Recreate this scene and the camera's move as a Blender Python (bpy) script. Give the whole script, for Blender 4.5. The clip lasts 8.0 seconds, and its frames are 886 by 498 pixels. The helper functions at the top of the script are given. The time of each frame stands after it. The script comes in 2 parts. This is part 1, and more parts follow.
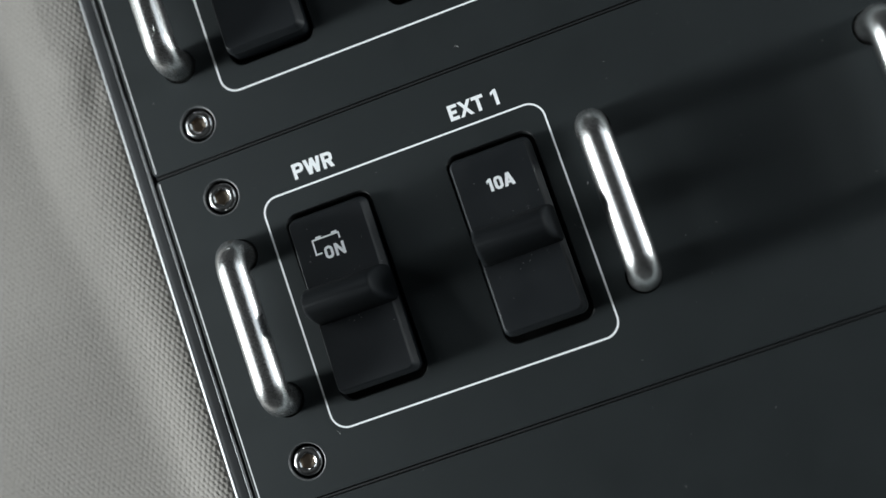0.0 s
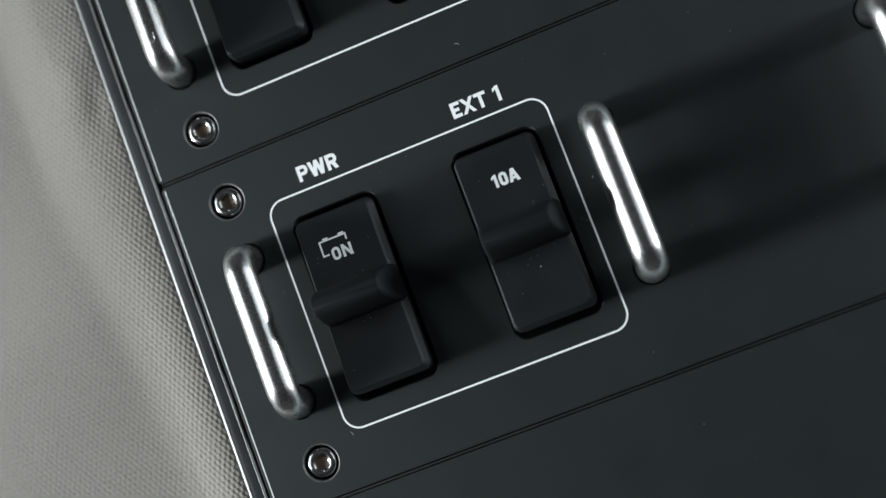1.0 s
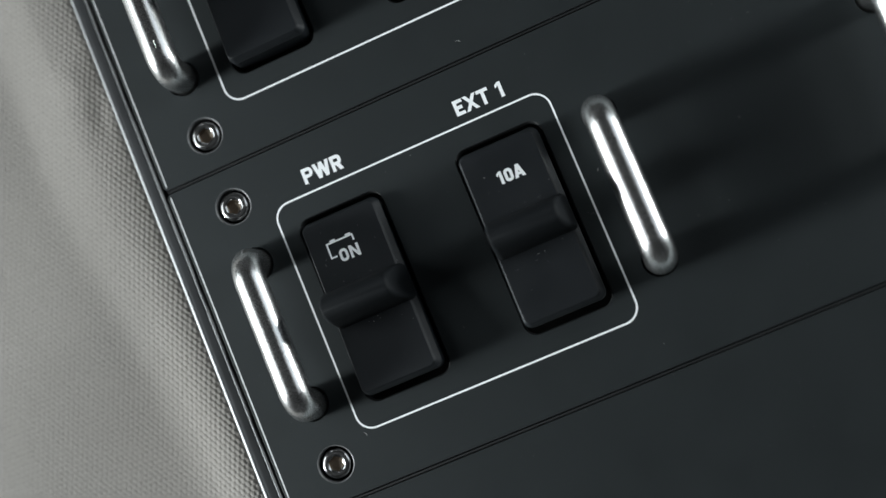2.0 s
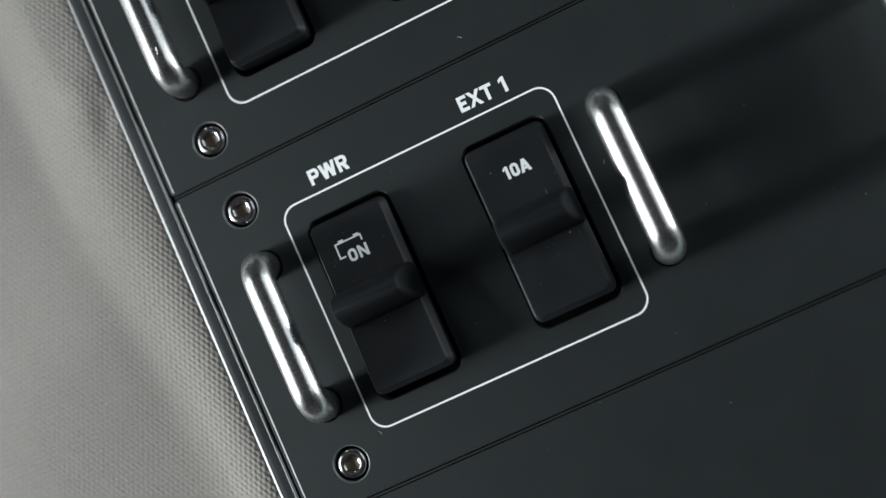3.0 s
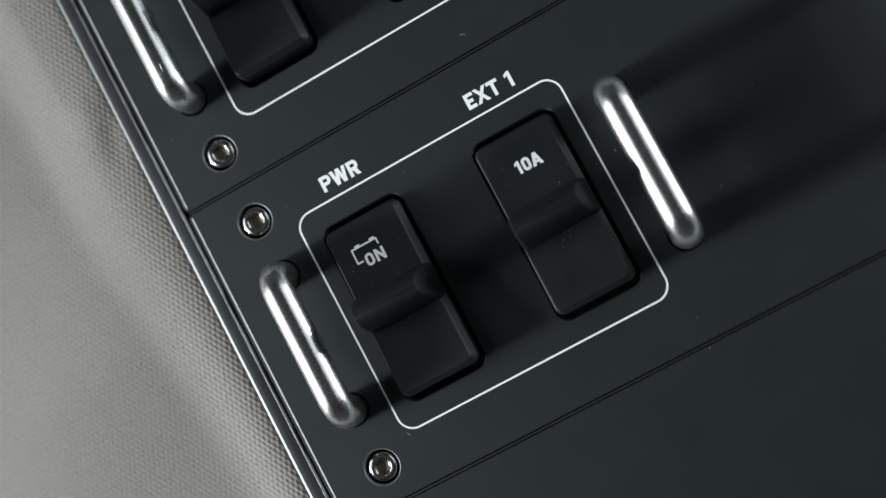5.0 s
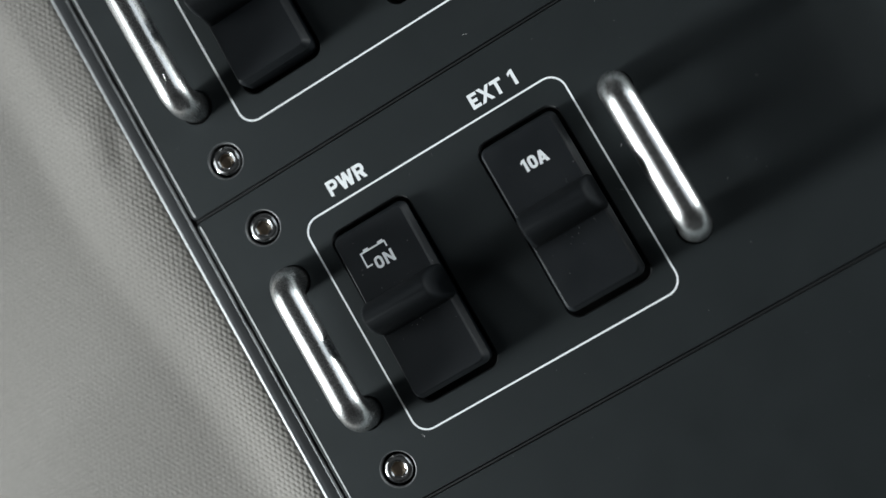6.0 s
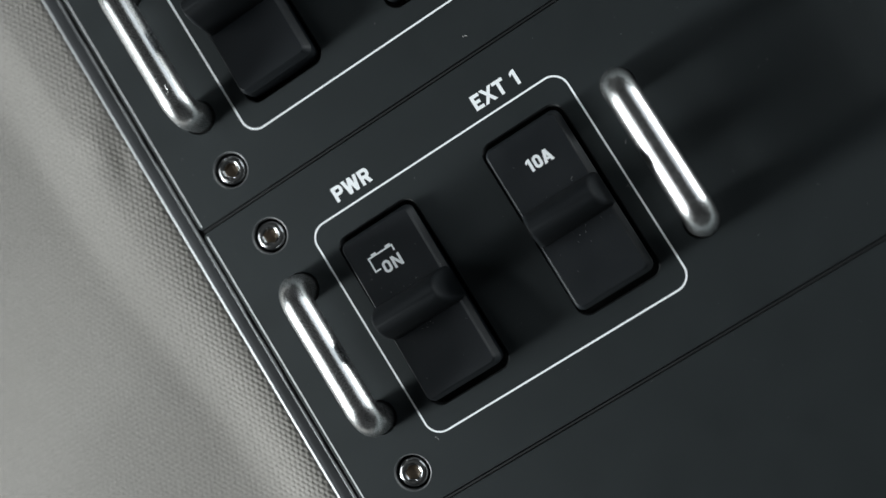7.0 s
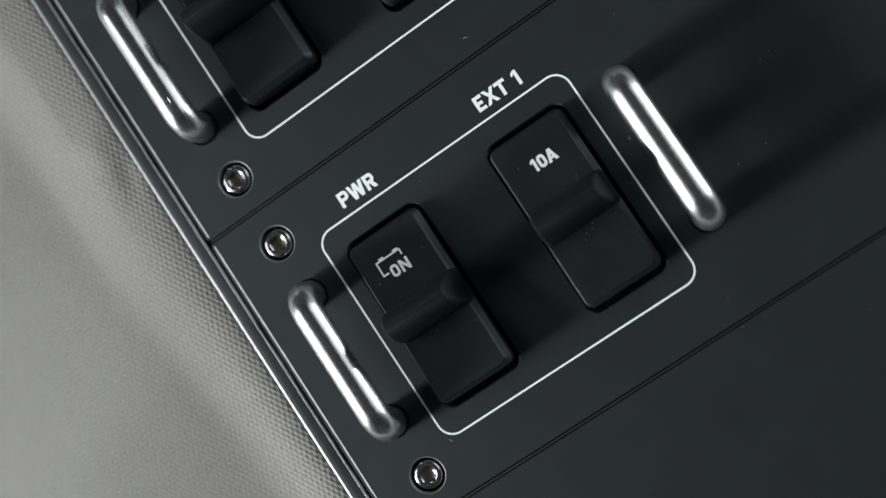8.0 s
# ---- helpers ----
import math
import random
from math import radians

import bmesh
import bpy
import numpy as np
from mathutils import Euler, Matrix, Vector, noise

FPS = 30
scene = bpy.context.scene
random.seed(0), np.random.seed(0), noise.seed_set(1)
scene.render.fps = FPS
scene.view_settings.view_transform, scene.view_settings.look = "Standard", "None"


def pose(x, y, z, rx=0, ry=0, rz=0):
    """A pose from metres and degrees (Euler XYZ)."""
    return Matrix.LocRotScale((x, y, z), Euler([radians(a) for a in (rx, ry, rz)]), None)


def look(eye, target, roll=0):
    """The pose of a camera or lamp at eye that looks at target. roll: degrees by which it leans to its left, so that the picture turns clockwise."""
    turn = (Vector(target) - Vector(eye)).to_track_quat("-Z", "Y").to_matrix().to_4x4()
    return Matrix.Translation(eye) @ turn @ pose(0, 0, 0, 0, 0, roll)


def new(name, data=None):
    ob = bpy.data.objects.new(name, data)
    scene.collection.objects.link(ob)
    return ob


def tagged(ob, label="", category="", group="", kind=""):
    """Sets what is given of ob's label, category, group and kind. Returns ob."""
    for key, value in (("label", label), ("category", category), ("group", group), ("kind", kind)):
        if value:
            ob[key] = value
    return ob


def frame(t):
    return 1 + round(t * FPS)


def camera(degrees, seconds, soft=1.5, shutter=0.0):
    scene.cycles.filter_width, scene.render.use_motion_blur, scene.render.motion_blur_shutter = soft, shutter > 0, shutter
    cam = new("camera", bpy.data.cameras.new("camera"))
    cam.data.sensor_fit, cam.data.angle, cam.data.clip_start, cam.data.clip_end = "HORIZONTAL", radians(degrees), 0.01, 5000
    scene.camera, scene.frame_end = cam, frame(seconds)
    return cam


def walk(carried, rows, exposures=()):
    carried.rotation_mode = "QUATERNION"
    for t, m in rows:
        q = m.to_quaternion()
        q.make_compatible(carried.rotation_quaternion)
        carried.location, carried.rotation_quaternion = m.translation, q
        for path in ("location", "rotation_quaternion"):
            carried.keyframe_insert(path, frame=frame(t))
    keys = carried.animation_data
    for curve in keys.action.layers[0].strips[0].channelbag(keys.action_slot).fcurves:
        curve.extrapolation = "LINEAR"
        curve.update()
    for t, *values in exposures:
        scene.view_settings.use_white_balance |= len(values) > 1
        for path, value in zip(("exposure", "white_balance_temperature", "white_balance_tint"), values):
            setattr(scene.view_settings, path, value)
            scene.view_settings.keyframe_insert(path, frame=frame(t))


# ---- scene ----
cam = camera(41.0, 8.0, soft=1.5)
PATH = [
    (0.0, pose(0.07867, -0.06009, 0.27634, 3.672, 8.143, -19.098)),
    (0.5, pose(0.07881, -0.05935, 0.27650, 3.334, 8.333, -20.015)),
    (1.0, pose(0.07893, -0.05858, 0.27663, 2.995, 8.525, -20.930)),
    (1.5, pose(0.07908, -0.05777, 0.27672, 2.660, 8.708, -21.843)),
    (3.0, pose(0.07935, -0.05538, 0.27689, 1.550, 9.268, -24.616)),
    (3.5, pose(0.07947, -0.05452, 0.27692, 1.201, 9.438, -25.553)),
    (4.0, pose(0.07958, -0.05365, 0.27695, 0.851, 9.593, -26.494)),
    (4.5, pose(0.07970, -0.05273, 0.27700, 0.516, 9.733, -27.430)),
    (6.0, pose(0.07993, -0.04986, 0.27716, -0.462, 10.132, -30.221)),
    (6.5, pose(0.08006, -0.04890, 0.27720, -0.767, 10.222, -31.162)),
    (7.0, pose(0.08019, -0.04791, 0.27728, -1.050, 10.314, -32.118)),
    (7.5, pose(0.08033, -0.04698, 0.27742, -1.343, 10.390, -33.068)),
    (8.0, pose(0.08050, -0.04605, 0.27761, -1.628, 10.458, -34.045)),
]
walk(cam, PATH)
# a close-up lens at f/4.2, focused on the panel
cam.data.dof.use_dof = True
cam.data.dof.focus_distance = 0.280
cam.data.dof.aperture_fstop = 4.2

# ---- light ----
world = bpy.data.worlds.new("sky")
world.use_nodes = True
scene.world = world
sky = world.node_tree.nodes.new("ShaderNodeTexSky")
sky.sky_type = "NISHITA"
sky.sun_disc = False
sky.sun_elevation = radians(30)
sky.sun_rotation = radians(200)
world.node_tree.links.new(sky.outputs["Color"], world.node_tree.nodes["Background"].inputs["Color"])
world.node_tree.nodes["Background"].inputs["Strength"].default_value = 0.1

# assumed, unseen windows either side: narrow bright lamp below, wide dim fill above
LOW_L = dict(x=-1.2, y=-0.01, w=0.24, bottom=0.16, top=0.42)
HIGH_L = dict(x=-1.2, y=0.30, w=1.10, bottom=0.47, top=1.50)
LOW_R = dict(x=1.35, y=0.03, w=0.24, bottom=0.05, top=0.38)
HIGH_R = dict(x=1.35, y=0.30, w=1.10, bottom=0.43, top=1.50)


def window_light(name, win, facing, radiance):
    """An area lamp for the light of one assumed, unseen window."""
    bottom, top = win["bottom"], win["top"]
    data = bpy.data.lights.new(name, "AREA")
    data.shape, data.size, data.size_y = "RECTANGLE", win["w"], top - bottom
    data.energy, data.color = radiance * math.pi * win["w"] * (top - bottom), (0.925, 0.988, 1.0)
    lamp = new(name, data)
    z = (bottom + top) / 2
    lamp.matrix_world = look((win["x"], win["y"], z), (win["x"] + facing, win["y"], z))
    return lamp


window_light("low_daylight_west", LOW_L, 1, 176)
window_light("high_fill_west", HIGH_L, 1, 3.8)
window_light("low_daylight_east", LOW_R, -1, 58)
window_light("high_fill_east", HIGH_R, -1, 1.5)

# ---- materials ----
MM = 0.001


def nodes_of(name):
    m = bpy.data.materials.new(name)
    m.use_nodes = True
    return m, m.node_tree.nodes, m.node_tree.links, m.node_tree.nodes["Principled BSDF"]


def tex_coord(n, l, scale=(1, 1, 1), rotation=0.0):
    tc, mp = n.new("ShaderNodeTexCoord"), n.new("ShaderNodeMapping")
    mp.inputs["Scale"].default_value = scale
    mp.inputs["Rotation"].default_value = (0, 0, rotation)
    l.new(tc.outputs["Object"], mp.inputs["Vector"])
    return mp.outputs["Vector"]


def noise_tex(n, l, vec, scale, detail=4.0, rough=0.55):
    t = n.new("ShaderNodeTexNoise")
    t.inputs["Scale"].default_value, t.inputs["Detail"].default_value, t.inputs["Roughness"].default_value = scale, detail, rough
    l.new(vec, t.inputs["Vector"])
    return t.outputs["Fac"]


def ramp(n, l, fac, a, b, lo=0.3, hi=0.7):
    r = n.new("ShaderNodeMapRange")
    r.inputs["From Min"].default_value, r.inputs["From Max"].default_value = lo, hi
    r.inputs["To Min"].default_value, r.inputs["To Max"].default_value = a, b
    l.new(fac, r.inputs["Value"])
    return r.outputs["Result"]


def mix_colour(n, l, fac, a, b):
    m = n.new("ShaderNodeMix")
    m.data_type = "RGBA"
    m.inputs["A"].default_value, m.inputs["B"].default_value = (*a, 1), (*b, 1)
    l.new(fac, m.inputs["Factor"])
    return m.outputs["Result"]


def bump(n, l, bsdf, height, distance, strength=1.0):
    b = n.new("ShaderNodeBump")
    b.inputs["Distance"].default_value, b.inputs["Strength"].default_value = distance, strength
    l.new(height, b.inputs["Height"])
    l.new(b.outputs["Normal"], bsdf.inputs["Normal"])


def surface(name, dark, light, rough=(0.4, 0.5), metal=0.0, grain=900.0, patch=40.0, relief=0.00002, stretch=(1, 1, 1), specular=0.5):
    """A coated, moulded or metal surface: two tones at patch size, roughness at grain size, and a fine relief."""
    m, n, l, b = nodes_of(name)
    vec = tex_coord(n, l, stretch)
    coarse, fine = noise_tex(n, l, vec, patch, 5), noise_tex(n, l, vec, grain, 3)
    l.new(mix_colour(n, l, coarse, dark, light), b.inputs["Base Color"])
    l.new(ramp(n, l, coarse, rough[0], rough[1]), b.inputs["Roughness"])
    b.inputs["Metallic"].default_value = metal
    b.inputs["Specular IOR Level"].default_value = specular
    bump(n, l, b, fine, relief)
    return m


M_PANEL = surface("black_anodised_plate", (0.0012, 0.0026, 0.0032), (0.0022, 0.0040, 0.0048), (0.58, 0.66), grain=4200, patch=70, relief=0.000034, specular=0.38)
# the etched texture of the plate scatters grazing light
plate_bsdf = M_PANEL.node_tree.nodes["Principled BSDF"]
plate_bsdf.inputs["Sheen Weight"].default_value = 0.34
plate_bsdf.inputs["Sheen Roughness"].default_value = 0.42
plate_bsdf.inputs["Sheen Tint"].default_value = (0.92, 1.0, 1.02, 1)
plate_bsdf.inputs["Specular Tint"].default_value = (0.92, 1.0, 1.02, 1)
M_PLATE_SIDE = surface("black_anodised_plate_side", (0.0030, 0.0040, 0.0046), (0.0046, 0.0058, 0.0066), (0.48, 0.56), grain=2600, patch=70, relief=0.00001, specular=0.5)
M_PLASTIC = surface("black_moulded_plastic", (0.0045, 0.0062, 0.0080), (0.0070, 0.0090, 0.0112), (0.47, 0.57), grain=3500, patch=120, relief=0.000014, specular=0.30)
M_GRIP = surface("black_soft_touch_plastic", (0.0040, 0.0052, 0.0064), (0.0060, 0.0074, 0.0088), (0.60, 0.70), grain=3500, patch=120, relief=0.000014, specular=0.16)
M_PRINT = surface("white_screen_print", (0.83, 0.85, 0.87), (0.92, 0.94, 0.95), (0.5, 0.6), grain=4000, patch=900, relief=0.000004)
M_STEEL = surface("satin_steel", (0.44, 0.44, 0.435), (0.62, 0.62, 0.615), (0.23, 0.31), metal=1.0, grain=12000, patch=9000, relief=0.000009, stretch=(1, 0.30, 1))
M_SCREW = surface("dark_zinc_steel", (0.38, 0.38, 0.38), (0.54, 0.54, 0.54), (0.13, 0.22), metal=1.0, grain=2500, patch=500, relief=0.000008)
M_SOCKET = surface("rusty_socket_steel", (0.22, 0.17, 0.12), (0.40, 0.34, 0.28), (0.30, 0.45), metal=0.8, grain=2500, patch=700, relief=0.00002)
M_EDGE = surface("lightened_aluminium_edge", (0.13, 0.133, 0.136), (0.25, 0.253, 0.257), (0.44, 0.56), metal=0.8, grain=1800, patch=300, relief=0.000008, stretch=(1, 0.05, 1))
M_PLATE_GLINT = surface("highlit_plate_edge", (0.34, 0.345, 0.35), (0.56, 0.565, 0.57), (0.42, 0.56), metal=0.7, grain=1800, patch=500, relief=0.000008, stretch=(1, 0.05, 1))
M_RIM = surface("lightened_rim_metal", (0.085, 0.088, 0.090), (0.140, 0.143, 0.146), (0.46, 0.56), metal=0.4, grain=1500, patch=120, relief=0.000008)
M_RAIL = surface("dark_anodised_rail", (0.026, 0.028, 0.030), (0.055, 0.058, 0.061), (0.42, 0.52), metal=0.4, grain=1500, patch=120, relief=0.000008, stretch=(1, 0.06, 1))
M_BLACK = surface("black_case_interior", (0.006, 0.006, 0.006), (0.010, 0.010, 0.010), (0.7, 0.85), grain=800, patch=80)
M_WALL = surface("dark_painted_wall", (0.045, 0.045, 0.046), (0.055, 0.055, 0.056), (0.7, 0.85), grain=120, patch=3, relief=0.0004)
M_FLOOR = surface("grey_floor_covering", (0.05, 0.05, 0.05), (0.07, 0.07, 0.07), (0.7, 0.85), grain=200, patch=6, relief=0.0004)
M_DUST = surface("pale_dust", (0.45, 0.45, 0.44), (0.6, 0.6, 0.58), (0.8, 0.9), grain=3000, patch=1500)


def fabric_material():
    m, n, l, b = nodes_of("grey_woven_fabric")
    vec = tex_coord(n, l)
    coarse, thread = noise_tex(n, l, vec, 28, 4), noise_tex(n, l, vec, 1500, 4, 0.7)
    l.new(mix_colour(n, l, thread, (0.186, 0.174, 0.159), (0.284, 0.267, 0.245)), b.inputs["Base Color"])
    l.new(ramp(n, l, coarse, 0.75, 0.95), b.inputs["Roughness"])
    b.inputs["Sheen Weight"].default_value = 0.25
    b.inputs["Specular IOR Level"].default_value = 0.2
    bump(n, l, b, thread, 0.00012)
    return m


M_FABRIC = fabric_material()


def turned(material, amount):
    """Let the highlight of a drawn bar run along its length (the y axis)."""
    n, l, b = material.node_tree.nodes, material.node_tree.links, material.node_tree.nodes["Principled BSDF"]
    t = n.new("ShaderNodeTangent")
    t.direction_type, t.axis = "RADIAL", "Y"
    l.new(t.outputs["Tangent"], b.inputs["Tangent"])
    b.inputs["Anisotropic Rotation"].default_value = 0.25
    tc, sep = n.new("ShaderNodeTexCoord"), n.new("ShaderNodeSeparateXYZ")
    l.new(tc.outputs["Object"], sep.inputs["Vector"])
    l.new(ramp(n, l, sep.outputs["Z"], 0.0, amount, 0.004, 0.009), b.inputs["Anisotropic"])


turned(M_STEEL, 0.35)

# ---- mesh helpers (sizes in millimetres) ----


def part(name, bm, material, parent=None, label="", smooth=True, at=(0, 0, 0), sharp=38):
    """Link a bmesh, drawn in millimetres, as one mesh object under a thing or a part."""
    bmesh.ops.scale(bm, vec=(MM, MM, MM), verts=bm.verts)
    bmesh.ops.recalc_face_normals(bm, faces=bm.faces)
    data = bpy.data.meshes.new(name)
    bm.to_mesh(data)
    bm.free()
    data.materials.append(material)
    if smooth:
        data.shade_smooth()
        data.set_sharp_from_angle(angle=radians(sharp))
    ob = new(name, data)
    ob.location = [c * MM for c in at]
    ob.parent = parent
    if label:
        tagged(ob, label)
    return ob


def rounded(cx, cy, w, h, r, seg=8):
    """A rounded rectangle, counterclockwise."""
    pts = []
    for sx, sy, a0 in ((1, 1, 0), (-1, 1, 90), (-1, -1, 180), (1, -1, 270)):
        for i in range(seg + 1):
            a = radians(a0 + 90 * i / seg)
            pts.append((cx + sx * (w / 2 - r) + r * math.cos(a), cy + sy * (h / 2 - r) + r * math.sin(a)))
    return pts


def circle(cx, cy, r, seg=40):
    return [(cx + r * math.cos(2 * math.pi * i / seg), cy + r * math.sin(2 * math.pi * i / seg)) for i in range(seg)]


def ring(bm, pts, z):
    return [bm.verts.new((x, y, z(x, y) if callable(z) else z)) for x, y in pts]


def bridge(bm, a, b):
    for i in range(len(a)):
        j = (i + 1) % len(a)
        bm.faces.new((a[i], a[j], b[j], b[i]))


def lathe(bm, profile, seg=40, centre=(0, 0)):
    """Revolve (radius, z) pairs; the ends are closed if their radius is 0."""
    rings = []
    for r, z in profile:
        rings.append([bm.verts.new((centre[0], centre[1], z))] if r == 0 else ring(bm, circle(*centre, r, seg), z))
    for a, b in zip(rings, rings[1:]):
        if len(a) == 1 or len(b) == 1:
            one, many = (a[0], b) if len(a) == 1 else (b[0], a)
            for i in range(seg):
                bm.faces.new((one, many[i], many[(i + 1) % seg]))
        else:
            bridge(bm, a, b)


def prism(bm, profile, y0, y1):
    """Extrude a closed (x, z) profile along y."""
    a = [bm.verts.new((x, y0, z)) for x, z in profile]
    b = [bm.verts.new((x, y1, z)) for x, z in profile]
    bridge(bm, a, b)
    bm.faces.new(a)
    bm.faces.new(list(reversed(b)))


def block(bm, x0, x1, y0, y1, z0, z1):
    prism(bm, [(x0, z0), (x1, z0), (x1, z1), (x0, z1)], y0, y1)


def tube(bm, path, radius, seg=28):
    """Sweep a circle along a path in the yz plane."""
    rings = []
    for i, p in enumerate(path):
        a, b = path[max(i - 1, 0)], path[min(i + 1, len(path) - 1)]
        t = (Vector(b) - Vector(a)).normalized()
        side, up = Vector((1, 0, 0)), t.cross(Vector((1, 0, 0)))
        rings.append([bm.verts.new(Vector(p) + radius * (math.cos(2 * math.pi * k / seg) * side + math.sin(2 * math.pi * k / seg) * up)) for k in range(seg)])
    for a, b in zip(rings, rings[1:]):
        bridge(bm, a, b)
    bm.faces.new(rings[0])
    bm.faces.new(rings[-1])


def print_loop(bm, outer, inner, z=0.03):
    bridge(bm, ring(bm, outer, z), ring(bm, inner, z))


def crossing(a, b, c, d):
    """Where the line through a and b meets the line through c and d."""
    (ax, ay), (bx, by), (cx, cy), (dx, dy) = a, b, c, d
    k = ((cx - ax) * (dy - cy) - (cy - ay) * (dx - cx)) / ((bx - ax) * (dy - cy) - (by - ay) * (dx - cx))
    return (ax + k * (bx - ax), ay + k * (by - ay))


def turn(cx, cy, r, a0, a1, n=6):
    return [(cx + r * math.cos(radians(a0 + (a1 - a0) * i / n)), cy + r * math.sin(radians(a0 + (a1 - a0) * i / n))) for i in range(n + 1)]


def glyph(char, w, h, t):
    """Outlines of one sans capital or numeral, w by h, with strokes t thick: the outside, then the counters."""
    k = 1.12 * t                                  # a slanting stroke, measured level
    if char == "E":
        m = 0.5 * h
        return [[(0, 0), (w, 0), (w, t), (t, t), (t, m - t / 2), (0.86 * w, m - t / 2), (0.86 * w, m + t / 2), (t, m + t / 2), (t, h - t), (w, h - t), (w, h), (0, h)]]
    if char == "T":
        return [[((w - t) / 2, 0), ((w + t) / 2, 0), ((w + t) / 2, h - t), (w, h - t), (w, h), (0, h), (0, h - t), ((w - t) / 2, h - t)]]
    if char == "1":
        return [[(w - t, 0), (w, 0), (w, h), (w - 0.8 * t, h), (0, h - 0.66 * t), (0, h - 1.62 * t), (w - t, h - 0.98 * t)]]
    if char == "N":
        return [[(0, 0), (t, 0), (t, 0.60 * h), (w - t, 0), (w, 0), (w, h), (w - t, h), (w - t, 0.40 * h), (t, h), (0, h)]]
    if char == "X":
        y = h * (w - 2 * k) / (2 * (w - k))
        return [[(0, 0), (k, 0), (w / 2, y), (w - k, 0), (w, 0), ((w + k) / 2, h / 2), (w, h), (w - k, h), (w / 2, h - y), (k, h), (0, h), ((w - k) / 2, h / 2)]]
    if char == "W":
        k *= 0.94
        b, c, d, q = 0.28 * w, 0.5 * w, 0.72 * w, k / 2
        return [[(0, h), (b - q, 0), (b + q, 0), crossing((b + q, 0), (c + q, h), (c - q, h), (d - q, 0)), (d - q, 0), (d + q, 0), (w, h), (w - k, h),
                 crossing((w - k, h), (d - q, 0), (c + q, h), (d + q, 0)), (c + q, h), (c - q, h), crossing((c - q, h), (b - q, 0), (k, h), (b + q, 0)), (k, h)]]
    if char == "A":
        q = 0.52 * k
        left, right = ((k, 0), (w / 2 + q, h)), ((w - k, 0), (w / 2 - q, h))

        def inner(edge, y):
            return crossing(*edge, (0, y), (1, y))
        low, up = 0.19 * h, 0.19 * h + 0.85 * t
        return [[(0, 0), (k, 0), inner(left, low), inner(right, low), (w - k, 0), (w, 0), (w / 2 + q, h), (w / 2 - q, h)],
                [inner(left, up), inner(right, up), crossing(*left, *right)]]
    if char in "O0":
        return [rounded(w / 2, h / 2, w, h, 0.46 * w, 6), rounded(w / 2, h / 2, w - 2 * t, h - 2 * t, 0.46 * (w - 2 * t), 6)]
    # P and R: a stem, a bowl, and for R a leg
    m, r = 0.36 * h, 0.27 * h
    if char == "P":
        out = [(0, 0), (t, 0), (t, m), (w - r, m)]
    else:
        out = [(0, 0), (t, 0), (t, m), (0.42 * w, m), (w - k, 0), (w, 0), (0.80 * w, m + 0.12 * t)]
    out += turn(w - r, m + r, r, -90 if char == "P" else -60, 0) + turn(w - r, h - r, r, 0, 90) + [(0, h)]
    q = max(r - t, 0.12)
    return [out, [(t, m + t)] + turn(w - t - q, m + t + q, q, -90, 0, 4) + turn(w - t - q, h - t - q, q, 0, 90, 4) + [(t, h - t)]]


def lettering(name, letters, y, height, parent, z=0.03, stroke=0.84, tilt=0.0):
    """Printed capitals on one baseline. letters: (character, left, right)."""
    bm = bmesh.new()
    for char, x0, x1 in letters:
        flat, edges = bmesh.new(), []
        for loop in glyph(char, x1 - x0, height, stroke):
            verts = [flat.verts.new((x0 + px, y + py, z + tilt * (y + py))) for px, py in loop]
            edges += [flat.edges.new((verts[i], verts[(i + 1) % len(verts)])) for i in range(len(verts))]
        bmesh.ops.triangle_fill(flat, use_beauty=True, use_dissolve=False, edges=edges, normal=(0, 0, 1))
        data = bpy.data.meshes.new(name)
        flat.to_mesh(data)
        flat.free()
        bm.from_mesh(data)
        bpy.data.meshes.remove(data)
    return part(name, bm, M_PRINT, parent, smooth=False)


# ---- the unseen room, added to close the place, dark to hold back bounce ----
def room():
    x0, x1, y0, y1, z0, z1 = -1200, 1350, -1500, 1500, -140, 2000
    t = 120
    bm = bmesh.new()
    block(bm, x0 - t, x1 + t, y0 - t, y1 + t, z0 - t, z0)
    tagged(part("floor", bm, M_FLOOR, smooth=False), "dark grey floor covering under the case and cushion", "floor", kind="structure")
    bm = bmesh.new()
    block(bm, x0 - t, x1 + t, y0 - t, y1 + t, z1, z1 + t)
    tagged(part("ceiling", bm, M_WALL, smooth=False), "plain dark grey ceiling above the equipment", "ceiling", kind="structure")
    for name, ya, yb in (("wall_south", y0 - t, y0), ("wall_north", y1, y1 + t)):
        bm = bmesh.new()
        block(bm, x0 - t, x1 + t, ya, yb, z0, z1)
        tagged(part(name, bm, M_WALL, smooth=False), "plain dark grey wall closing the room", "wall", kind="structure")
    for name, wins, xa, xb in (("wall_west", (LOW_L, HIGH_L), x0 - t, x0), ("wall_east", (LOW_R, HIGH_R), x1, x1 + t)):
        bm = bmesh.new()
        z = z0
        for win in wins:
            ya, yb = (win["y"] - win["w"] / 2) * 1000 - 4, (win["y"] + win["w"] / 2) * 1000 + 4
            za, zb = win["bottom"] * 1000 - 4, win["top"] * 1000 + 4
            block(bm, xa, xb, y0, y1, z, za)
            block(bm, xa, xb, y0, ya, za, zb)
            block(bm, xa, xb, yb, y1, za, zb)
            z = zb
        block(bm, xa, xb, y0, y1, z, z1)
        tagged(part(name, bm, M_WALL, smooth=False), "plain dark grey wall with two openings for the side lamps", "wall", kind="structure")


room()

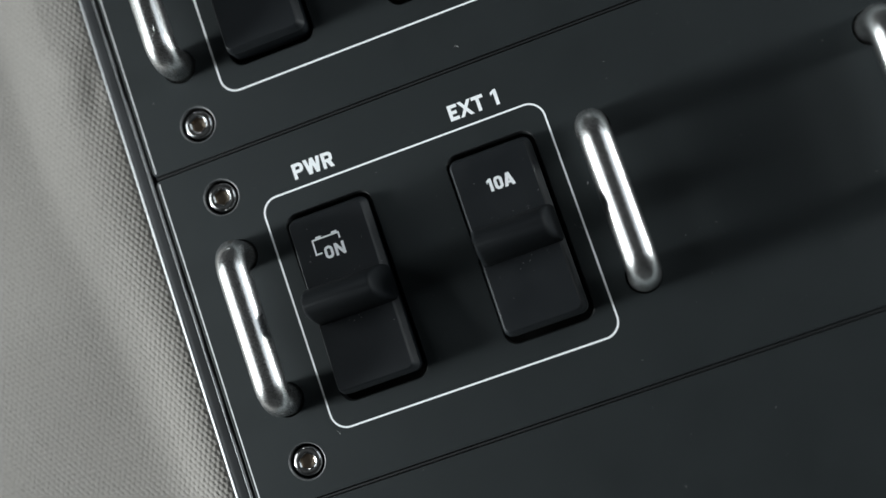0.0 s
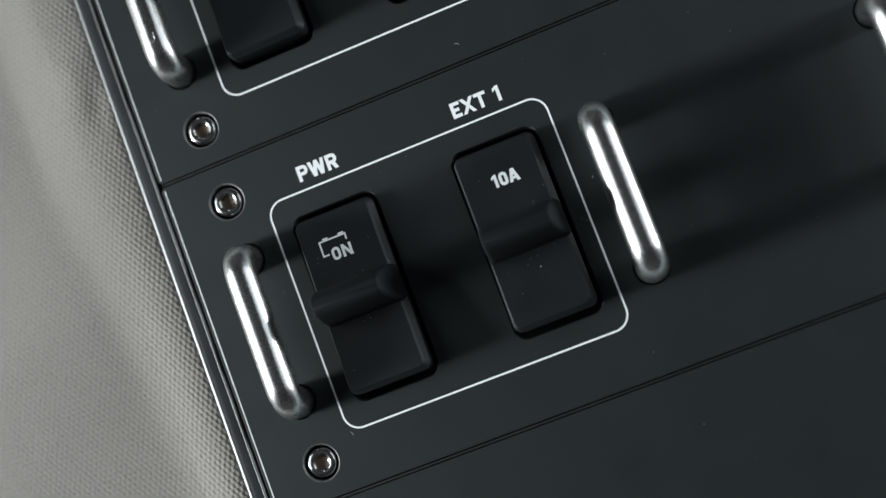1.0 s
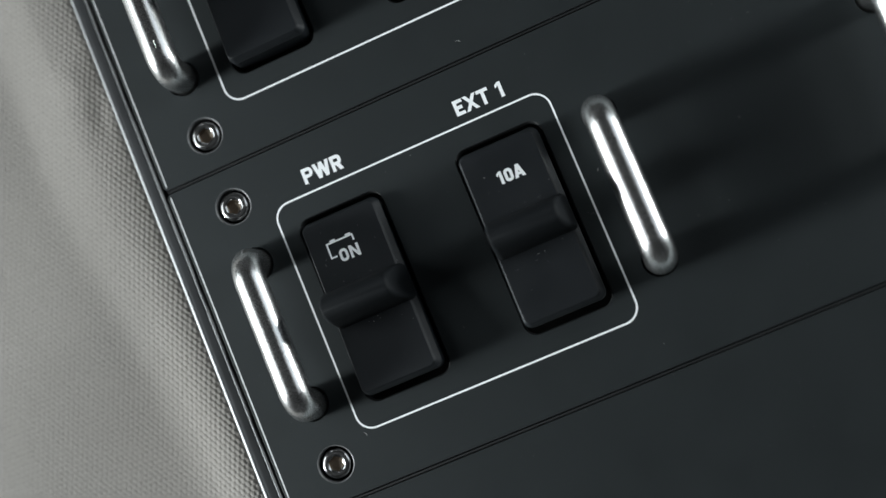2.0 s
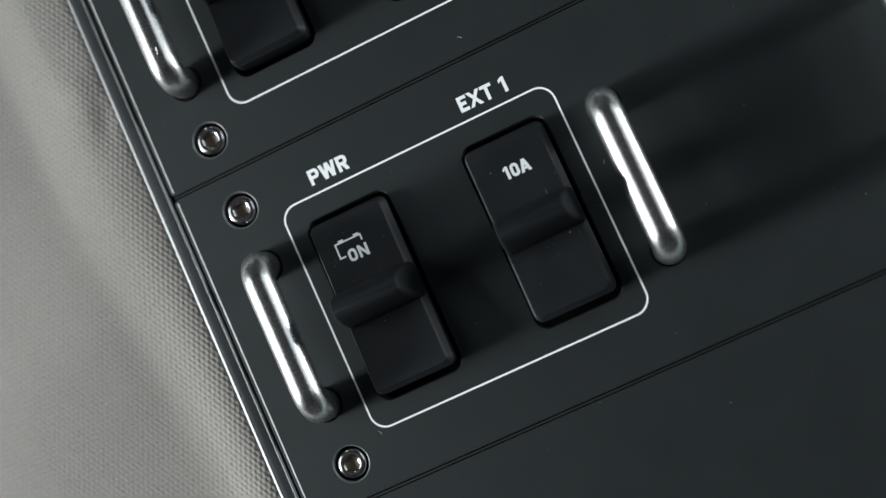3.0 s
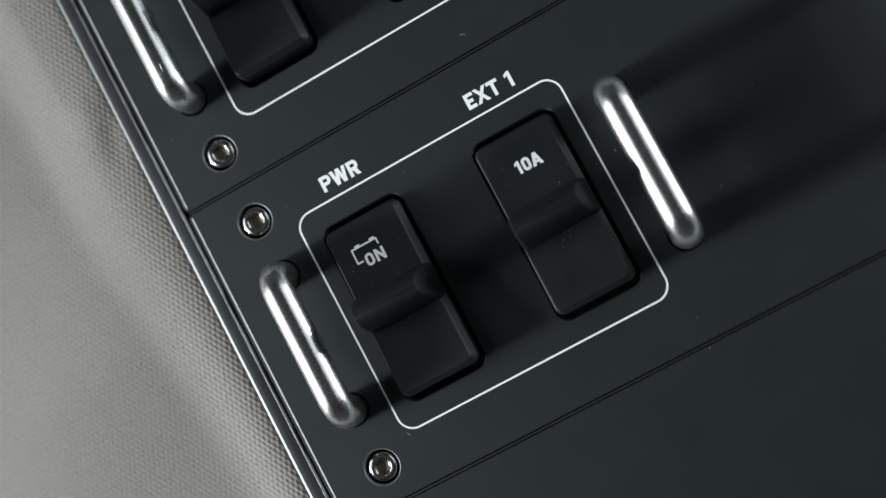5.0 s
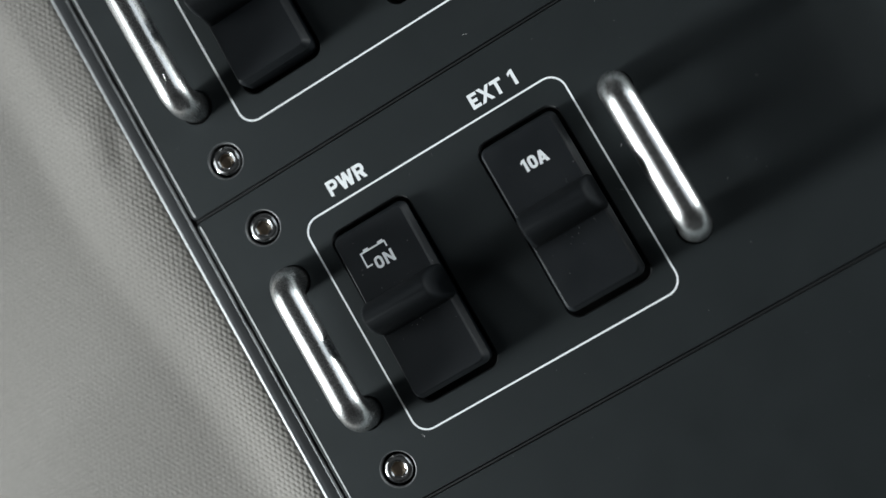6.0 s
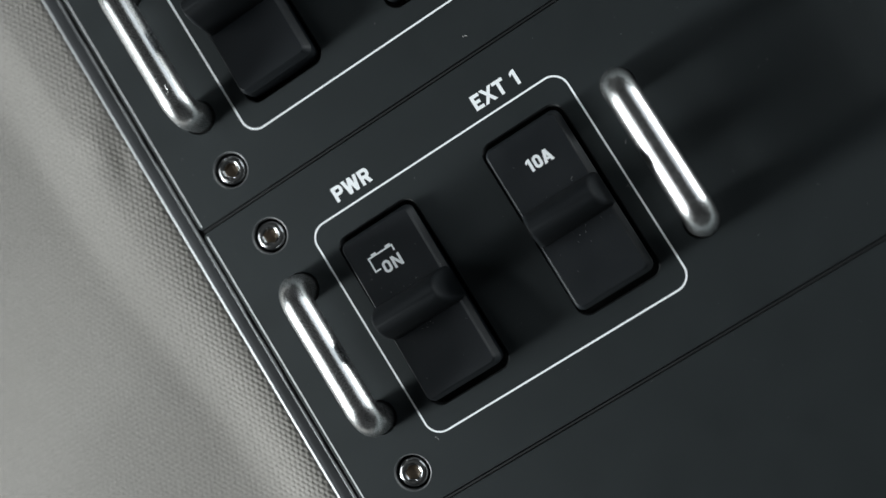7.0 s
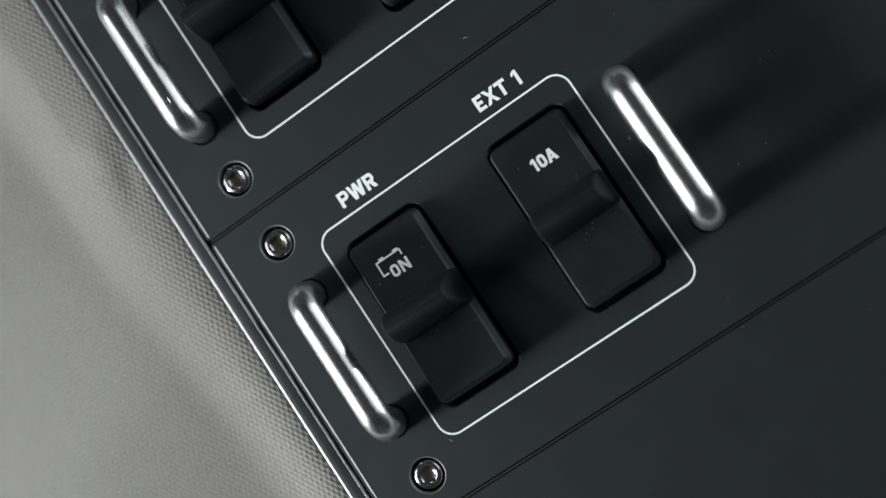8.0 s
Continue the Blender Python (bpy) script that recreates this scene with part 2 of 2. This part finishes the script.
# ---- the equipment case ----
PITCH, GAP = 86.0, 0.85
SEAM = 9.7          # the seam above the middle module
PLATE_L, PLATE_R = -14.75, 238.0
Y_LOW, Y_HIGH = SEAM - 2 * PITCH, SEAM + PITCH


def equipment_case():
    case = tagged(new("equipment_case"), "black aluminium equipment case with bright-edged side rails", "equipment case")
    case.location = (0, 0, -0.14)
    up = 140.0
    lo, hi = Y_LOW - 6, Y_HIGH + 6
    bm = bmesh.new()
    block(bm, -19.4, PLATE_R + 5, lo, hi, 0, up - 12)
    part("body", bm, M_BLACK, case, smooth=False)
    for sign, x in ((1, 0.0), (-1, PLATE_L + PLATE_R)):
        def prof(pts):
            return [(x + sign * a, up + b) for a, b in pts]
        bm = bmesh.new()
        prism(bm, prof([(-19.5, -13), (-19.5, -0.7), (-18.75, 0.0), (-18.3, 0.12), (-17.6, 0.12), (-16.25, 0.02), (-16.05, -0.3), (-16.0, -6), (-14.0, -6), (-14.0, -13)]), lo, hi)
        rail = part("side_rail", bm, M_RAIL, case)
        arc = [(-19.6 + 0.9 * (1 - math.cos(radians(a))), -0.75 + 0.95 * math.sin(radians(a))) for a in range(0, 91, 15)]
        # edge highlight of the rail, put into a brighter metal strip with blotchy wear
        bm = bmesh.new()
        prism(bm, prof(arc + [(-18.7, -0.3), (-19.2, -0.8)]), lo + 0.5, hi - 0.5)
        part("outer_edge", bm, M_EDGE, rail, "bright aluminium edge lightened for its highlight")
        arc = [(-15.72 + 0.36 * math.cos(radians(a)), -0.2 + 0.33 * math.sin(radians(a))) for a in range(0, 360, 30)]
        bm = bmesh.new()
        prism(bm, prof(arc), lo + 0.5, hi - 0.5)
        part("inner_lip", bm, M_RIM, rail, "thin grey metal lip beside the slot")
    for k in range(2):
        y = SEAM - k * PITCH
        bm = bmesh.new()
        z = up - 0.12
        prism(bm, [(PLATE_L + 0.6, up - 5), (PLATE_R - 0.6, up - 5), (PLATE_R - 0.6, z), (PLATE_L + 0.6, z)], y - 0.22, y + 0.22)
        part("divider", bm, M_PLATE_SIDE, case, smooth=False)
    return case


# ---- the modules ----
BOX = (8.83, 80.25, -62.55, -4.55)           # printed frame: left, right, bottom, top (middle of the line)
SWITCH_Y, SWITCHES = -33.65, (23.9, 65.1)
HOLE_X, HOLE_Y, HOLE_W, HOLE_H = 0.05, -33.6, 21.7, 46.8
HANDLES = (0.0, 89.3, 156.3)
FOOT_Y = (-15.4, -51.6)
ROD = 3.8
KEY_Z, KEY_TILT = 3.9, -0.085           # a key's face: height at its middle, and rise per millimetre


def plate(parent, y0, y1, holes):
    """A plate with rounded corners and chamfered holes right through it. holes: (loop, loop widened by the chamfer)."""
    cx, cy, w, h = (PLATE_L + PLATE_R) / 2, (y0 + y1) / 2, PLATE_R - PLATE_L, y1 - y0
    bm = bmesh.new()
    edges = []

    def closed(verts):
        for i in range(len(verts)):
            edges.append(bm.edges.new((verts[i], verts[(i + 1) % len(verts)])))
    c = 0.2
    top = ring(bm, rounded(cx, cy, w - 2 * c, h - 2 * c, 1.0), 0)
    closed(top)
    tops = []
    for loop, wide in holes:
        t = ring(bm, wide, 0)
        closed(t)
        tops.append((t, loop))
    bmesh.ops.triangle_fill(bm, use_beauty=True, use_dissolve=False, edges=edges, normal=(0, 0, 1))
    side = ring(bm, rounded(cx, cy, w - 0.02, h, 1.35), -c)
    bridge(bm, top, side)
    bridge(bm, side, ring(bm, rounded(cx, cy, w - 0.02, h, 1.35), -3.0))
    for t, loop in tops:
        a = ring(bm, loop, -0.25)
        bridge(bm, t, a)
        bridge(bm, a, ring(bm, loop, -3.0))
    plate_ob = part("faceplate", bm, M_PANEL, parent, "matt black anodised metal faceplate")
    # cut edges and hole walls are smooth, the etched face alone is textured
    plate_ob.data.materials.append(M_PLATE_SIDE)
    for poly in plate_ob.data.polygons:
        poly.material_index = 0 if poly.normal.z > 0.99 else 1
    # the plate's edge highlight along the rail, put in as a paler metal strip
    bm = bmesh.new()
    arc = [(PLATE_L + 0.02 + 1.0 * (1 - math.cos(radians(a))), -0.72 + 0.76 * math.sin(radians(a))) for a in range(0, 91, 15)]
    prism(bm, [(PLATE_L - 0.02, -1.6)] + arc + [(PLATE_L + 1.0, -0.2), (PLATE_L + 0.3, -1.6)], y0 + 0.9, y1 - 0.9)
    part("edge_highlight", bm, M_PLATE_GLINT, plate_ob, "bright edge highlight of the plate")
    return plate_ob


def screw(parent, x, y):
    bm = bmesh.new()
    head = [(3.6, -3.0), (3.6, -0.95), (3.52, -0.62), (3.28, -0.34), (2.85, -0.16), (2.35, -0.10), (2.08, -0.22)]
    rings = [ring(bm, circle(0, 0, r, 36), z) for r, z in head]
    for a, b in zip(rings, rings[1:]):
        bridge(bm, a, b)

    def hexagon(r):
        pts = []
        for i in range(36):
            a = 2 * math.pi * i / 36
            s = (a + math.pi / 6) % (math.pi / 3) - math.pi / 6
            pts.append((r * math.cos(math.pi / 6) / math.cos(s) * math.cos(a), r * math.cos(math.pi / 6) / math.cos(s) * math.sin(a)))
        return pts
    lip = ring(bm, hexagon(1.95), -0.45)
    bridge(bm, rings[-1], lip)
    ob = part("screw", bm, M_SCREW, parent, "dark steel socket-head screw in a round recess", at=(x, y, 0))
    bm = bmesh.new()
    a, b = ring(bm, hexagon(1.93), -0.44), ring(bm, hexagon(1.9), -2.0)
    bridge(bm, a, b)
    cone = bm.verts.new((0, 0, -2.5))
    for i in range(36):
        bm.faces.new((cone, b[i], b[(i + 1) % 36]))
    part("socket", bm, M_SOCKET, ob, "brownish hexagon socket")
    # the recess's edge highlight is put into the rim's lighter metal
    bm = bmesh.new()
    lathe(bm, [(4.25, -2.95), (4.25, -0.3), (4.32, -0.1), (4.42, 0.02), (4.55, 0.05), (4.7, -0.1)], 48)
    part("recess_rim", bm, M_RIM, ob, "rim of the screw recess, lightened for its edge highlight")
    return ob


def handle(parent, x):
    r, top = 4.7, 9.7
    y1, y0 = FOOT_Y
    path = [(0, y0, -6), (0, y0, -2), (0, y0, 1.0)]
    path += [(0, y0 + r * (1 - math.cos(radians(a))), top - r + r * math.sin(radians(a))) for a in range(0, 91, 9)]
    path += [(0, y0 + r + (y1 - y0 - 2 * r) * k / 6, top) for k in range(1, 6)]
    path += [(0, y1 - r + r * math.sin(radians(a)), top - r + r * math.cos(radians(a))) for a in range(0, 91, 9)]
    path += [(0, y1, 1.0), (0, y1, -2), (0, y1, -6)]
    bm = bmesh.new()
    tube(bm, path, ROD)
    ob = part("handle", bm, M_STEEL, parent, "polished round steel bar handle with bent feet", at=(x, 0, 0))
    return ob


def nick(thing):
    """A scratch with raised burrs on top of a handle's bar."""
    bm = bmesh.new()
    rnd = random.Random(5)
    for k in range(14):
        x, y, length = rnd.uniform(-0.6, 0.8), -45.5 + rnd.uniform(-1.3, 1.1), rnd.uniform(0.5, 1.3)
        ends = [bm.verts.new((x, y + s * length / 2, 13.35)) for s in (-1, 1)]
        sides = [bm.verts.new((x + s * 0.13, y, 13.36)) for s in (-1, 1)]
        crest = bm.verts.new((x + 0.03, y, 13.72))
        for a, b in ((ends[0], sides[0]), (sides[0], ends[1]), (ends[1], sides[1]), (sides[1], ends[0])):
            bm.faces.new((a, b, crest))
    part("nick", bm, M_SCREW, thing, "small scratched nick on the handle bar", smooth=False)


def rocker_switch(parent, x, icon):
    """A rocker: a tilted, bevelled key with a raised grip across its middle, set in a rounded opening."""
    low, tilt = KEY_Z, KEY_TILT
    x0, x1, y0, y1 = -10.35, 9.95, -21.6, 22.2

    def face(px, py):
        return low + tilt * py
    bm = bmesh.new()
    # steep flanks, then a narrow chamfer round the face; the left flank is the steepest
    rows = [(0, -2.5, True), (0, -2.0, False), (0.85, -0.42, False), (1.2, -0.05, False), (1.28, 0, False)]
    loops = []
    for inset, dz, base in rows:
        a, b, c, d = x0 + 0.12 * min(inset, 0.6) + 0.8 * max(inset - 0.6, 0), x1 - 1.25 * inset, y0 + inset, y1 - 0.8 * inset
        pts = rounded((a + b) / 2, (c + d) / 2, b - a, d - c, max(2.1 - inset * 0.7, 0.6), 6)
        loops.append(ring(bm, pts, -2.5 if base else (lambda px, py, d=dz: face(px, py) + d)))
    for a, b in zip(loops, loops[1:]):
        bridge(bm, a, b)
    bm.faces.new(loops[-1])
    key = part("rocker_switch", bm, M_PLASTIC, parent, "matt black plastic rocker switch with a raised grip", at=(x, SWITCH_Y, 0), sharp=14)
    # grip: a hump across the middle, steep on its outer end and sloping off on the other
    bm = bmesh.new()
    loops = []
    high, shape = 13.0, [(-2.5, 10.0, 9.95, 4.6, 1.2)]
    for k in (0, 8, 16, 24, 32, 40, 48, 56, 64, 71, 77, 82, 86, 89):
        c, s_ = math.cos(radians(k)), math.sin(radians(k))
        side = 2.4 * c ** 0.4 + 2.1 * c
        shape.append((0.2 + high * s_ ** 1.15, 9.95 - 0.45 * min(1, s_ / 0.25) - 0.5 * (1 - c) ** 1.6, 9.9 - 2.3 * s_ ** 1.4 - 0.8 * (1 - c) ** 2, side, min(1.1, 0.42 * side)))
    for rise, left, right, side, r in shape:
        loops.append(ring(bm, rounded((right - left) / 2, 0, left + right, 2 * side, r, 6), low + rise))
    for p, q in zip(loops, loops[1:]):
        bridge(bm, p, q)
    bm.faces.new(loops[-1])
    part("grip", bm, M_GRIP, key, "tall rounded finger grip across the switch", sharp=60)
    lift = low + 0.03
    if icon == "battery":
        lettering("icon_letters", (("O", -3.35, -1.2), ("N", -0.75, 1.75)), 10.05, 3.1, key, lift, 0.66, tilt)
        bm = bmesh.new()
        t = 0.42

        def bar(x0, x1, ya, yb):
            bm.faces.new([bm.verts.new((px, py, lift + tilt * py)) for px, py in ((x0, ya), (x1, ya), (x1, yb), (x0, yb))])
        left, right, bottom, top_y = -5.6, 1.4, 11.7, 15.65
        bar(left, left + t, bottom, top_y)
        bar(left + t, right, top_y - t, top_y)
        bar(right - t, right, 14.0, top_y - t)
        bar(left + t, -3.9, bottom, bottom + t)
        bar(-4.5, -3.1, top_y, top_y + 0.45)
        bar(-0.5, 0.95, top_y, top_y + 0.45)
        part("battery_icon", bm, M_PRINT, key, "white printed battery outline", smooth=False)
    elif icon == "rating":
        lettering("rating_letters", (("1", -2.95, -1.70), ("0", -1.25, 0.80), ("A", 0.95, 3.60)), 11.85, 3.2, key, lift, 0.72, tilt)
    return key


def frame_print(parent):
    l, r, b, t = BOX
    cx, cy, w, h = (l + r) / 2, (b + t) / 2, r - l, t - b
    bm = bmesh.new()
    half = 0.225
    print_loop(bm, rounded(cx, cy, w + 2 * half, h + 2 * half, 4.0 + half, 10), rounded(cx, cy, w - 2 * half, h - 2 * half, 4.0 - half, 10))
    return part("printed_frame", bm, M_PRINT, parent, "thin white printed frame round the switches", smooth=False)


def module(y, controls, printed=True):
    """One module of the case; its origin is its upper left screw."""
    thing = tagged(new("panel_module"), "", "panel module", "modules of the equipment case")
    thing.location = (0, y * MM, 0)
    top, low = SEAM - GAP / 2, SEAM - PITCH + GAP / 2
    holes = [(circle(0, sy, 4.4), circle(0, sy, 4.55)) for sy in (0, -67)]
    if controls:
        for hx in HANDLES:
            for fy, off in zip(FOOT_Y, ((0.35, 0.25) if hx == HANDLES[1] else (0, 0), (-0.1, 0))):
                holes.append((circle(hx + off[0], fy + off[1], 4.2), circle(hx + off[0], fy + off[1], 4.32)))
        for sx in SWITCHES:
            holes.append((rounded(sx + HOLE_X, HOLE_Y, HOLE_W, HOLE_H, 3.0), rounded(sx + HOLE_X, HOLE_Y, HOLE_W + 0.5, HOLE_H + 0.5, 3.25)))
    plate(thing, low, top, holes)
    for sy in (0, -67):
        screw(thing, 0, sy)
    if controls:
        for hx in HANDLES:
            handle(thing, hx)
        rocker_switch(thing, SWITCHES[0], "battery" if printed else "")
        rocker_switch(thing, SWITCHES[1], "rating" if printed else "")
        frame_print(thing)
    if controls and printed:
        lettering("caption", (("P", 18.75, 21.5), ("W", 21.75, 26.0), ("R", 26.3, 29.05)), -2.4, 3.85, thing)
        lettering("caption", (("E", 58.95, 61.3), ("X", 61.5, 64.9), ("T", 65.0, 67.9), ("1", 69.75, 71.3)), -2.3, 3.85, thing)
    return thing


# ---- the cushion beside the case ----
def cushion():
    xs = np.concatenate([np.arange(-420, -135, 6.0), np.arange(-135, -75, 0.42), np.arange(-75, -20.0, 0.25), np.array([-20.0])])
    ys = np.concatenate([np.arange(-420, -95, 6.0), np.arange(-95, 135, 0.27), np.arange(135, 420, 6.0)])
    X, Y = np.meshgrid(xs, ys, indexing="ij")
    d = -X - 20.0                                            # distance from the rail
    # slope towards the far side: tucked under by the rail, a swelling shoulder, a crease, then a steady fall
    run = np.arange(-40, 460, 0.5)
    slope = -0.03 + 0.225 / (1 + np.exp(-(run - 6.0) / 2.2)) - 0.165 / (1 + np.exp(-(run - 21.5) / 1.7))
    slope += -0.02 * np.exp(-((run - 26) / 5.0) ** 2) + 0.03 / (1 + np.exp(-(run - 48) / 9.0))
    fall = np.cumsum(slope) * 0.5
    fall -= np.interp(0, run, fall)
    lean = 0.087 * np.clip(Y, -110, 110) * np.clip(d / 12.0, 0, 1) + 1.2 * np.sin(Y / 17.0 + 0.6) * np.clip(d / 20.0, 0, 1)
    Z = -3.6 - 0.6 * np.exp(-(d / 0.8) ** 1.2) - np.interp(d - lean, run, fall)
    Z += 0.12 * np.sin((d * 0.5 + Y * 0.35) / 9.0) + 0.35 * np.sin((d + 1.6 * Y) / 23.0 + 1.0) * np.clip(d / 25.0, 0, 1)
    # a pucker where the fabric is pinched under the rail
    Z -= 0.55 * np.exp(-((X + 23.6) / 3.6) ** 2 - ((Y - 37.0 - 0.6 * (X + 23.6)) / 5.5) ** 2)
    Z += 0.40 * np.exp(-((X + 27.5) / 4.5) ** 2 - ((Y - 46.0) / 5.0) ** 2)
    # rows of raised threads, each set half a step along from the next
    a = radians(-58)
    v = (-X * math.sin(a) + Y * math.cos(a)) / 1.2
    iv = np.floor(v)
    u = (X * math.cos(a) + Y * math.sin(a)) / 1.6 + 0.5 * (iv % 2)
    fu, fv = 2 * (u - np.floor(u)) - 1, 2 * (v - iv) - 1
    thread = 0.48 * np.sqrt(1 - 0.92 * fv ** 2) + 0.52 * np.sqrt(1 - 0.92 * fu ** 2) - 0.35 * (fu * fv) ** 2
    near = (X > -135) & (np.abs(Y - 20) < 114)
    Z += np.where(near, (0.21 + 0.36 / (1 + np.exp((d - 10) / 3.5))) * thread, 0.17)
    nx, ny = X.shape
    co = np.stack([X, Y, Z], -1).reshape(-1, 3) * MM
    idx = np.arange(nx * ny).reshape(nx, ny)
    faces = np.stack([idx[:-1, :-1], idx[1:, :-1], idx[1:, 1:], idx[:-1, 1:]], -1).reshape(-1, 4)
    base = len(co)
    rim = np.concatenate([idx[:, 0], idx[-1, 1:], idx[-2::-1, -1], idx[0, -2:0:-1]])
    low = co[rim].copy()
    low[:, 2] = -0.14
    k = np.arange(len(rim))
    nxt = (k + 1) % len(rim)
    sides = np.stack([rim[k], base + k, base + nxt, rim[nxt]], -1)
    co, faces = np.concatenate([co, low]), np.concatenate([faces, sides])
    data = bpy.data.meshes.new("cushion")
    data.vertices.add(len(co))
    data.vertices.foreach_set("co", co.ravel())
    data.loops.add(faces.size)
    data.loops.foreach_set("vertex_index", faces.ravel())
    data.polygons.add(len(faces))
    data.polygons.foreach_set("loop_start", np.arange(0, faces.size, 4))
    data.update(calc_edges=True)
    data.validate()
    data.shade_smooth()
    data.materials.append(M_FABRIC)
    return tagged(new("cushion", data), "light grey woven fabric cushion beside the equipment case", "cushion")


def dust():
    """Specks and a few fibres lying on the plates and the keys."""
    rnd = random.Random(11)
    bm = bmesh.new()

    def speck(x, y, z, r):
        top = bm.verts.new((x, y, z + r * 0.7))
        k = rnd.randint(5, 7)
        rim = [bm.verts.new((x + r * rnd.uniform(0.6, 1.3) * math.cos(2 * math.pi * i / k), y + r * rnd.uniform(0.6, 1.3) * math.sin(2 * math.pi * i / k), z)) for i in range(k)]
        for i in range(k):
            bm.faces.new((top, rim[i], rim[(i + 1) % k]))
    for _ in range(700):
        x, y = rnd.uniform(-12, 165), rnd.uniform(-120, 92)
        row = (y - SEAM) % PITCH
        inside = min(row, PITCH - row) > 1.0
        clear = all(abs(x - hx) > 5.5 for hx in HANDLES + (0.0,)) and all(abs(x - sx) > 13 for sx in SWITCHES)
        if inside and clear:
            speck(x, y, 0.0, 0.022 + 0.055 * rnd.random() ** 5)
    for sx in SWITCHES:
        for k in range(26):
            px, py = rnd.uniform(-8, 8), rnd.choice((-1, 1)) * rnd.uniform(4.8, 19)
            if k > 13:
                px, py = rnd.gauss(-1, 3.5), rnd.choice((-1, 1)) * rnd.uniform(4.6, 6.5)
            speck(sx + px, SWITCH_Y + py, KEY_Z + KEY_TILT * py, 0.03 + 0.06 * rnd.random() ** 2)
    for x, y in ((78.3, -35.3), (79.0, -36.0), (79.4, -36.0), (79.6, -36.5), (87.0, -89.1), (81.5, -77.4), (60.0, -77.3), (103.0, -77.5), (26.0, -77.5)):
        speck(x, y, 0.0, 0.06)
    for x, y, a, n in ((9.6, -63.6, 80, 7), (66.5, 14.0, 120, 8), (84.0, -27.5, 40, 5)):
        for i in range(n):
            ang = radians(a + 9 * i)
            x, y = x + 0.16 * math.cos(ang), y + 0.16 * math.sin(ang)
            speck(x, y, 0.0, 0.07)
    return tagged(part("dust", bm, M_DUST), "pale dust specks and lint on the black plates", "dust", kind="stuff")


equipment_case()
tagged(module(0.0, True), "black control module with two rocker switches and steel handles")
upper = tagged(module(PITCH, True, printed=False), "black control module with two rocker switches and a nicked steel handle")
nick(upper)
tagged(module(-PITCH, False), "blank black panel module with socket screws")
cushion()
dust()
